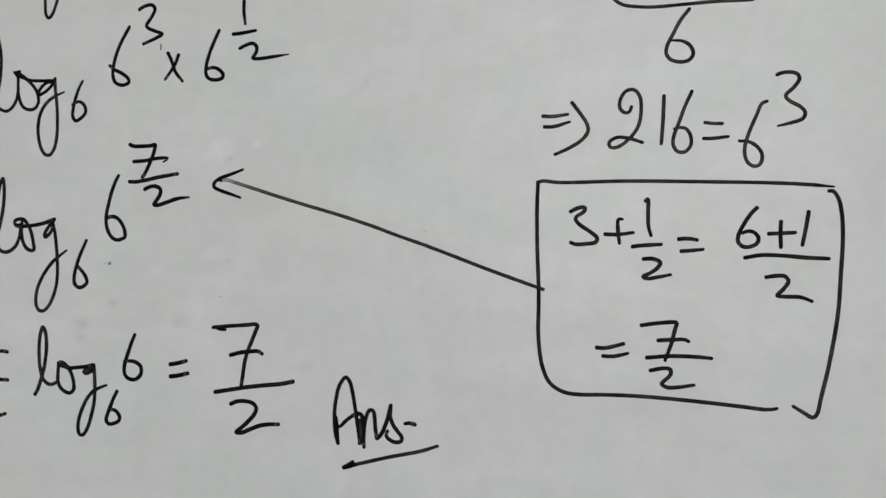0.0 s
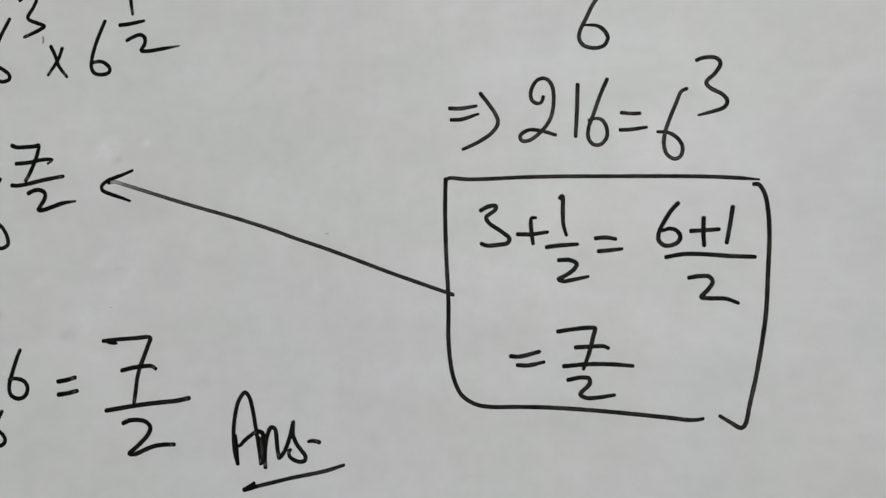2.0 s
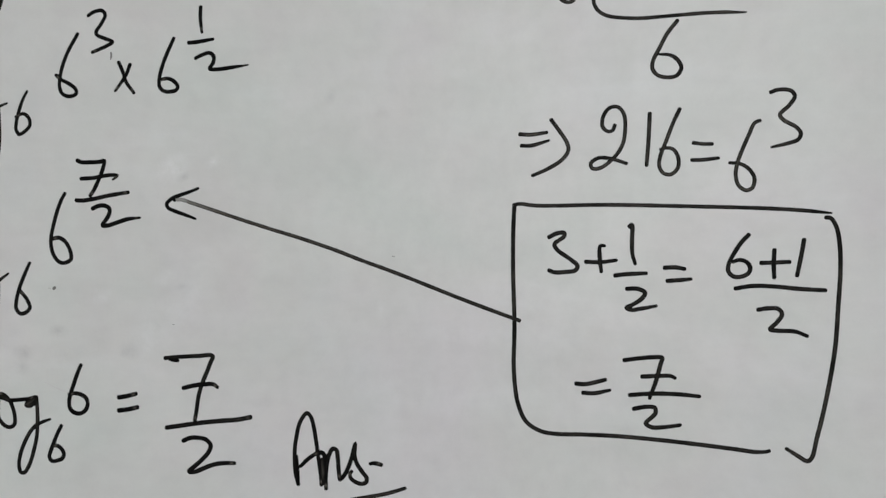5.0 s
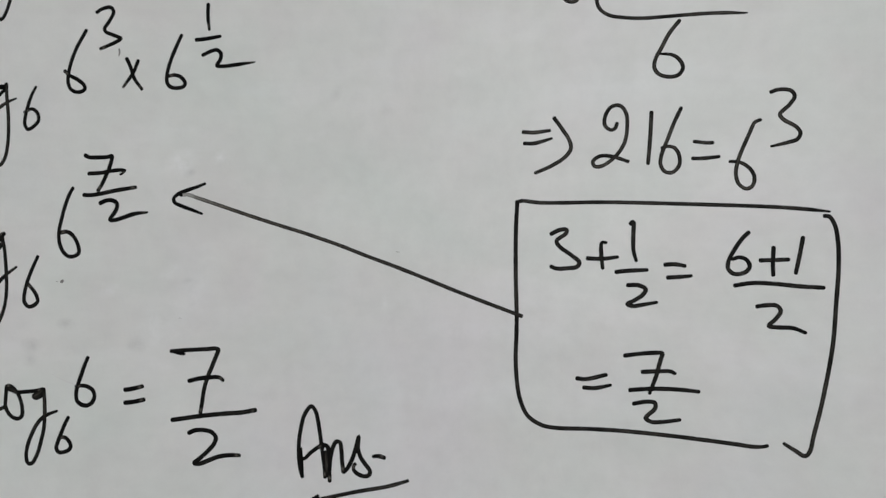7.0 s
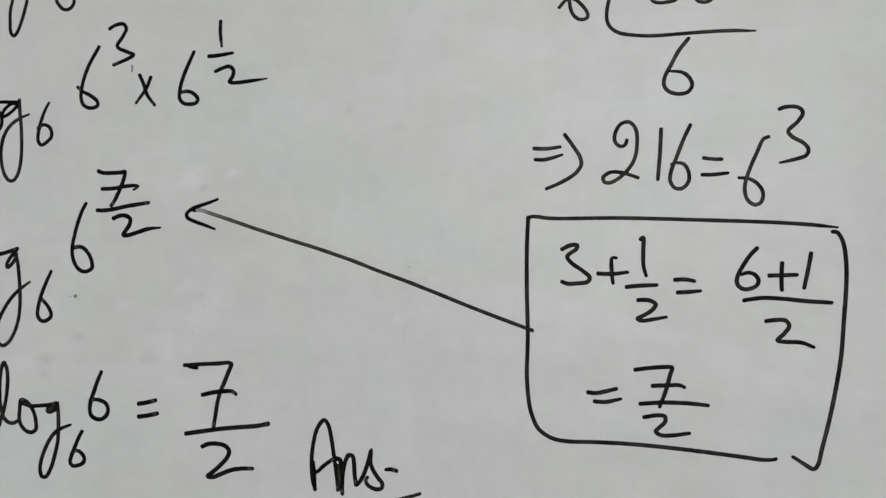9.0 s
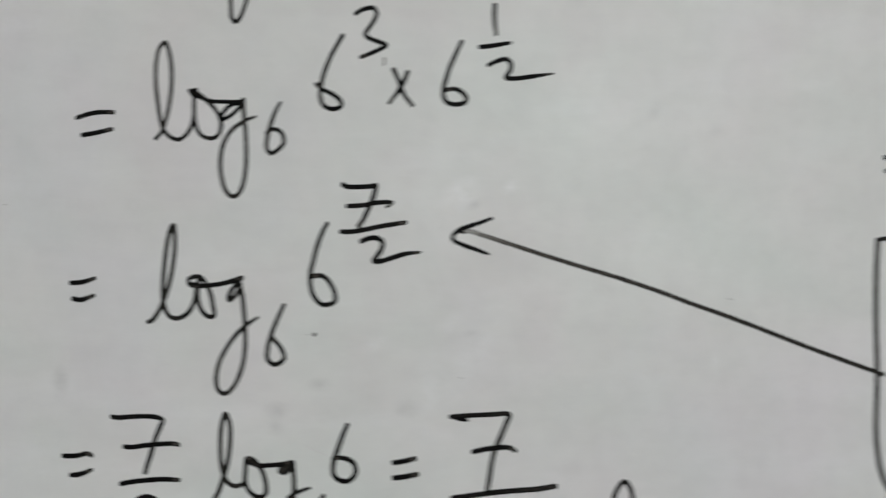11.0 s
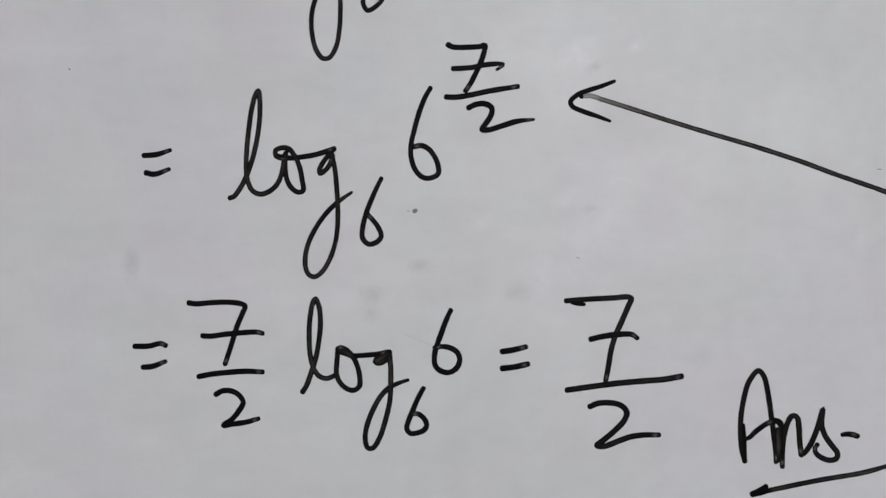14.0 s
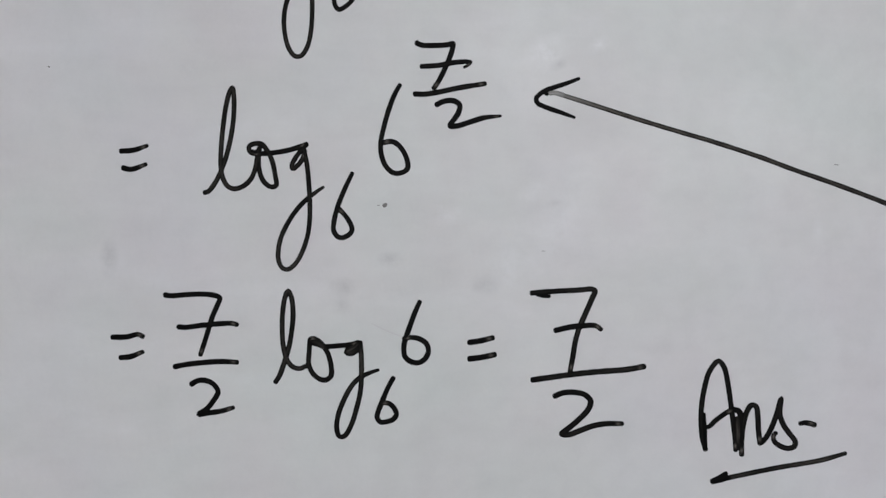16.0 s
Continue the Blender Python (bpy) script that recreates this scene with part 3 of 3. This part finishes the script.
write(line, "letter_n", "handwritten letter n with a double stem", 10.4, 24.9, [
    pen(2.10, 1, 0.8, 0.15, (0.0, 0.0), (1.9, -0.5), (2.9, -2.6), (3.0, -7.4), (3.1, -11.7), (3.3, -15.1)),
    pen(2.35, 0.8, 0.7, 0.55, (1.6, -2.9), (1.9, -7.5), (2.1, -13.0)),
    pen(1.88, 0.9, 1, 0.25, (3.2, -10.5), (3.5, -5.6), (4.6, -0.7), (6.0, 1.6), (7.5, 1.2), (8.2, -2.4), (8.5, -6.6), (9.1, -10.9)),
], "stroke")
write(line, "letter_s", "handwritten letter s", 19.5, 13.9, [
    pen(1.88, 1, 0.8, 0.25, (0.0, 0.0), (1.0, 0.8), (2.7, 3.3), (4.6, 8.2), (5.9, 13.1), (6.4, 15.2), (6.2, 13.1), (6.1, 10.1), (7.3, 6.5), (9.4, 3.5), (11.2, 1.1), (11.0, -0.7), (8.9, -1.4), (6.3, -0.6), (4.5, 0.9), (4.3, 2.7), (5.0, 3.6)),
])
write(line, "dash", "short dash after the answer word", 32.1, 20.9, [
    pen(1.88, 0.8, 1, 0.10, (0.0, 0.0), (1.6, 0.3), (3.4, 0.1), (4.7, -0.3)),
])
write(line, "underline", "tapering underline with a heavy end", 46.8, 11.5, [
    pen(1.78, 0.8, 1, 0.60, (0.0, 0.0), (-7.9, -2.6), (-21.6, -5.6), (-33.9, -8.7), (-42.4, -10.9)),
    pen(1.88, 0.8, 1, 0.00, (-38.0, -8.1), (-39.7, -9.4), (-42.4, -10.9)),
    pen(2.22, 0.6, 0.9, 0.00, (-36.9, -9.5), (-39.3, -10.1), (-42.4, -11.0)),
], "stroke")

# long division
line = writing("long_division", "black handwritten division ladder with sixes, partly showing", "handwriting", 18, 77)
write(line, "digit_six", "lower loop of a handwritten six", 0.0, 35.7, [
    pen(1.55, 0.9, 1, 0.65, (0.0, 0.0), (1.4, 1.8), (2.8, 3.2), (4.5, 4.2)),
    pen(1.55, 1, 0.9, 0.65, (4.9, 6.7), (4.1, 3.9), (4.2, 2.1), (4.6, -0.4), (5.6, -2.8), (7.7, -4.7), (9.8, -5.0), (11.4, -4.2), (11.4, -2.4), (9.8, 0.1), (8.0, 2.0), (6.6, 3.1), (4.5, 3.8)),
], "stroke")
write(line, "division_bracket", "curved long-division bracket", 20.6, 43.3, [
    pen(1.55, 1, 0.45, 0.65, (0.0, 0.0), (-0.8, -5.3), (-1.5, -9.9), (-1.3, -13.4), (0.3, -16.3), (3.7, -18.4), (8.5, -19.3), (16.0, -19.8), (24.8, -19.4), (32.9, -18.9), (40.9, -18.5), (49.5, -18.4), (54.1, -18.6), (56.6, -18.6)),
])
write(line, "digit_three", "lower edge of a handwritten digit", 36.2, 39.0, [
    pen(1.55, 0.9, 0.8, 0.65, (0.0, 0.0), (1.3, -1.7), (3.7, -2.3), (6.4, -2.1), (9.1, -1.7), (11.5, -0.4)),
])
write(line, "digit_six", "lower edge of a handwritten digit", 53.4, 38.8, [
    pen(1.55, 0.9, 0.9, 0.65, (0.0, 0.0), (1.4, -1.7), (3.3, -2.3), (5.3, -2.1), (7.3, -0.9)),
])
write(line, "digit_six", "handwritten six below the division line", 51.4, 22.2, [
    pen(1.65, 1, 0.6, 0.65, (0.0, 0.0), (-3.8, -4.9), (-6.8, -10.7), (-9.1, -15.3), (-9.4, -18.5), (-7.7, -21.0), (-3.7, -22.2), (0.0, -21.4), (1.6, -18.6), (0.2, -15.4), (-2.6, -13.5), (-7.2, -13.0)),
])

# power line
line = writing("equation", "black handwritten line, 216 equals six cubed", "handwriting", 8, 33)
write(line, "implies_arrow", "handwritten implies arrow", 0.4, 22.4, [
    pen(1.70, 1, 0.8, 0.68, (0.0, 0.0), (4.5, -0.2), (10.7, 0.6)),
    pen(1.65, 1, 0.6, 0.68, (0.6, -4.6), (4.5, -4.6), (11.6, -2.6)),
    pen(1.65, 1, 0.8, 0.68, (12.4, 5.6), (15.7, 1.1), (18.7, -3.7), (19.2, -6.7), (16.9, -10.2), (11.0, -14.0), (5.1, -16.6)),
], "stroke")
write(line, "digit_two", "handwritten two with curled ends", 37.7, 25.7, [
    pen(1.60, 0.9, 0.9, 0.68, (0.0, 0.0), (-0.8, -2.1), (-2.6, -2.6), (-4.7, -0.8), (-4.7, 2.8), (-2.4, 6.5), (0.9, 7.1), (3.4, 4.3), (4.0, -1.6), (2.9, -8.1), (-0.6, -13.3), (-5.8, -17.1), (-8.7, -17.1), (-9.3, -15.2), (-6.4, -13.1), (-1.7, -13.3), (4.6, -15.3)),
])
write(line, "digit_one", "straight handwritten one", 51.1, 30.0, [
    pen(1.70, 1, 0.9, 0.68, (0.0, 0.0), (-0.4, -10.2), (-1.1, -20.4)),
])
write(line, "digit_six", "handwritten digit six", 62.5, 31.6, [
    pen(1.60, 1, 0.8, 0.68, (0.0, 0.0), (-2.5, -5.5), (-5.3, -13.1), (-7.4, -18.9), (-7.6, -22.5), (-5.9, -25.2), (-3.0, -25.5), (-0.5, -22.8), (-0.6, -18.5), (-2.5, -15.7), (-4.8, -15.2), (-7.3, -15.8)),
])
write(line, "equals_sign", "handwritten equals sign", 67.7, 18.3, [
    pen(1.55, 1, 0.9, 0.68, (0.0, 0.0), (4.2, -0.5), (7.2, -0.5)),
    pen(1.60, 1, 0.8, 0.68, (-0.5, -6.7), (3.1, -6.7), (9.6, -6.0)),
], "lower_stroke")
write(line, "digit_six", "handwritten base digit six", 92.7, 26.7, [
    pen(1.60, 0.9, 0.8, 0.68, (0.0, 0.0), (-2.1, -1.0), (-4.1, -5.4), (-6.5, -11.1), (-8.3, -16.3), (-9.0, -20.9), (-7.9, -25.0), (-5.1, -27.0), (-2.7, -26.0), (-2.0, -22.2), (-4.1, -18.7), (-7.4, -16.7), (-11.3, -16.3)),
])
write(line, "digit_three", "superscript three", 96.5, 37.5, [
    pen(1.65, 1, 0.6, 0.68, (0.0, 0.0), (2.6, 0.9), (7.5, 0.5), (8.9, -1.6), (7.0, -5.0), (3.5, -8.7), (4.8, -10.7), (9.7, -13.7), (11.2, -16.0), (10.3, -18.3), (5.9, -19.9), (0.4, -21.2)),
])

# drawn box
line = writing("hand_drawn_box", "rough black marker box round a side calculation", "drawing", 6, -71)
write(line, "box_top", "upper edge of the hand-drawn box", 0.4, 97.9, [
    pen(1.63, 1, 0.5, 0.48, (0.0, 0.0), (1.7, 0.6), (8.9, -0.1), (36.2, 0.2), (68.2, -0.4), (99.3, -1.3), (111.6, -2.1), (120.7, -3.0)),
])
write(line, "box_left", "rounded left and lower edge of the hand-drawn box", 0.4, 98.2, [
    pen(1.79, 1, 0.8, 0.48, (0.0, 0.0), (-0.4, -11.5), (-0.3, -28.3), (0.3, -46.4), (0.3, -54.4), (0.1, -63.4), (0.7, -72.8), (2.0, -80.0), (5.1, -86.7), (10.7, -90.4), (16.8, -91.4), (27.8, -91.3), (40.8, -91.5), (56.6, -92.4), (72.3, -93.7), (86.7, -95.1), (93.3, -95.8), (97.2, -95.6), (98.6, -95.2)),
])
write(line, "box_right", "right edge of the hand-drawn box with a tick", 119.0, 93.2, [
    pen(1.79, 0.9, 0.8, 0.58, (0.0, 0.0), (1.8, -0.2), (3.9, -3.5), (5.2, -10.5), (5.5, -20.1), (4.8, -33.9), (3.9, -48.8), (2.4, -59.8), (-0.3, -74.6), (-2.8, -85.5), (-4.1, -91.6), (-5.2, -93.3), (-6.3, -93.6), (-9.6, -91.7), (-13.8, -89.1)),
])

# boxed side note
line = writing("side_calculation", "black handwritten fraction sum inside the drawn box", "handwriting", 20, -60)
write(line, "digit_three", "handwritten three", 0.2, 74.2, [
    pen(1.79, 1, 1, 0.38, (0.0, 0.0), (3.3, 1.6), (6.1, 1.7), (5.9, 0.3), (2.2, -2.8), (3.3, -5.0), (8.3, -8.6), (11.3, -11.4), (10.5, -13.1), (6.6, -13.8), (2.3, -14.0), (0.1, -13.2)),
])
write(line, "plus_sign", "handwritten plus sign", 14.7, 64.5, [
    pen(1.79, 1, 0.8, 0.38, (0.0, 0.0), (5.7, -0.1), (11.9, 0.7)),
    pen(1.79, 0.7, 0.8, 0.38, (7.4, 6.4), (5.7, 6.4), (5.5, 1.1), (6.1, -3.9)),
], "cross_stroke")
write(line, "digit_one", "handwritten one above a fraction line", 31.5, 78.5, [
    pen(1.79, 1, 0.8, 0.38, (0.0, 0.0), (1.0, 0.8), (1.1, -5.3), (1.3, -10.8), (2.4, -14.7)),
])
write(line, "fraction_bar", "short handwritten fraction line", 26.1, 59.2, [
    pen(1.84, 1, 0.8, 0.38, (0.0, 0.0), (4.0, 0.5), (12.1, 1.0)),
])
write(line, "digit_two", "small handwritten two", 30.7, 54.0, [
    pen(1.79, 1, 0.7, 0.38, (0.0, 0.0), (4.3, 0.0), (7.0, -1.5), (5.9, -3.7), (2.2, -6.3), (-0.1, -7.5), (1.6, -8.3), (5.9, -7.7), (11.4, -6.6)),
])
write(line, "equals_sign", "handwritten equals sign", 45.1, 62.4, [
    pen(1.79, 1, 0.9, 0.38, (0.0, 0.0), (4.2, 0.2), (7.7, -0.4)),
    pen(1.79, 1, 0.7, 0.38, (1.1, -5.1), (5.3, -4.8), (10.2, -4.3)),
], "lower_stroke")
write(line, "digit_six", "handwritten digit six", 76.8, 75.5, [
    pen(1.79, 1, 0.8, 0.38, (0.0, 0.0), (-2.4, -2.5), (-5.5, -7.3), (-7.5, -11.7), (-7.5, -14.4), (-5.4, -16.3), (-2.8, -16.3), (-0.1, -14.9), (0.6, -12.8), (-0.8, -10.6), (-3.4, -9.8), (-6.0, -10.6)),
])
write(line, "plus_sign", "handwritten plus sign", 81.4, 64.6, [
    pen(1.79, 1, 0.9, 0.38, (0.0, 0.0), (4.9, 0.2), (10.6, 0.5)),
    pen(1.79, 1, 0.9, 0.38, (4.9, 5.1), (4.7, -0.3), (4.9, -5.7)),
], "cross_stroke")
write(line, "digit_one", "slanting handwritten one", 97.2, 73.7, [
    pen(1.79, 1, 0.9, 0.38, (0.0, 0.0), (-1.2, -7.2), (-2.5, -13.9)),
])
write(line, "fraction_bar", "long handwritten fraction line", 71.9, 54.6, [
    pen(1.79, 1, 0.9, 0.40, (0.0, 0.0), (6.7, 1.1), (15.0, 0.9), (24.2, 0.1), (33.3, -0.3)),
])
write(line, "digit_two", "handwritten two below a fraction line", 80.4, 46.5, [
    pen(1.79, 1, 0.8, 0.38, (0.0, 0.0), (3.9, 0.6), (7.5, 0.4), (8.9, -1.6), (7.0, -4.8), (4.5, -7.5), (7.5, -8.0), (13.7, -8.2), (18.3, -9.9)),
])
write(line, "equals_sign", "handwritten equals sign", 11.2, 16.1, [
    pen(1.84, 1, 0.9, 0.38, (0.0, 0.0), (3.5, -0.2), (11.5, 1.8)),
    pen(1.79, 1, 0.7, 0.38, (2.7, -3.6), (7.0, -3.7), (13.3, -2.3)),
], "lower_stroke")
write(line, "digit_seven", "crossed seven above a fraction line", 29.9, 25.8, [
    pen(1.79, 1, 0.8, 0.40, (0.0, 0.0), (5.2, 0.8), (12.5, 1.5), (14.6, 1.3), (14.0, -1.1), (12.1, -8.4), (9.8, -14.8)),
    pen(1.79, 1, 0.8, 0.38, (6.9, -6.3), (13.0, -5.9), (17.9, -5.8), (19.6, -6.6)),
], "cross_stroke")
write(line, "fraction_bar", "handwritten fraction line", 32.1, 12.1, [
    pen(1.84, 1, 0.8, 0.40, (0.0, 0.0), (8.9, 0.8), (18.7, 0.8), (26.7, 0.2)),
])
write(line, "digit_two", "handwritten two below a fraction line", 33.6, 6.7, [
    pen(1.79, 1, 0.8, 0.40, (0.0, 0.0), (5.4, 1.0), (8.2, 0.6), (8.4, -1.5), (5.4, -4.6), (4.7, -5.6), (6.9, -7.0), (11.3, -6.9), (18.0, -5.8)),
])

# arrow
line = writing("arrow", "long thin black marker arrow from box to exponent", "drawing", -140, -19)
write(line, "arrow_shaft", "long straight arrow shaft in thinning ink", 148.7, -0.3, [
    pen(1.65, 1, 0.95, (0.35, 0.30), (0.0, 0.0), (-14.9, 5.3), (-27.2, 9.8), (-39.6, 14.6), (-52.1, 19.3), (-64.7, 23.7), (-74.8, 27.5), (-77.4, 28.4), (-90.3, 32.6), (-103.2, 36.4), (-116.3, 40.4), (-129.6, 44.7), (-139.3, 47.8)),
])
write(line, "arrow_head", "open arrow head", 13.9, 53.2, [
    pen(1.70, 0.7, 0.6, 0.05, (0.0, 0.0), (-4.2, -1.6), (-7.9, -2.8), (-11.7, -4.3), (-14.0, -6.5), (-13.5, -8.1), (-10.4, -9.6), (-5.5, -11.3), (-1.2, -12.9)),
    pen(1.30, 1, 1, 0.00, (-10.9, -4.9), (-10.3, -5.1)),
], "dot")
write(line, "ink_smear", "pale washed-out patch where arrow strokes cross", 4.5, 48.4, [
    pen(1.70, 0.95, 1, 1.40, (0.0, 0.0), (1.6, 0.1), (4.25, -0.62)),
])

# stray marks
write(None, "ink_dot", "small faint grey smeared ink dot on the board", -191.2, -8.8, [
    pen(1.45, 0.9, 0.75, 0.05, (0.0, 0.0), (0.4, 0.2), (0.7, 0.5)),
])
write(None, "ink_tick", "short faint grey ink tick on the board", -165.5, 92.3, [
    pen(0.85, 0.8, 0.5, 0.80, (0.0, 0.0), (0.2, -1.5), (-0.1, -2.9)),
])
write(None, "ink_fleck", "tiny faint grey ink fleck on the board", -43.4, 6.2, [
    pen(0.25, 0.7, 0.7, 1.00, (0.0, 0.0), (0.7, -0.1), (1.4, -0.2)),
])
write(None, "ink_fleck", "tiny faint grey ink fleck on the board", -311.2, 39.0, [
    pen(0.50, 1, 1, 0.60, (0.0, 0.0), (0.3, -0.2)),
])
write(None, "ghost_line", "barely visible wiped pen line on the board", -195.0, -49.3, [
    pen(0.50, 0.6, 0.6, 1.00, (0.0, 0.0), (5.0, -2.2), (10.6, -4.3)),
])
write(None, "ink_fleck", "tiny faint grey ink fleck on the board", -137.4, -23.5, [
    pen(0.20, 0.8, 0.5, 1.00, (0.0, 0.0), (0.6, 0.1), (1.2, -0.1)),
])
write(None, "ink_fleck", "tiny faint grey ink fleck beside a dot", -193.6, -8.7, [
    pen(0.22, 0.6, 0.8, 1.00, (0.0, 0.0), (0.5, 0.0), (0.9, -0.1)),
])
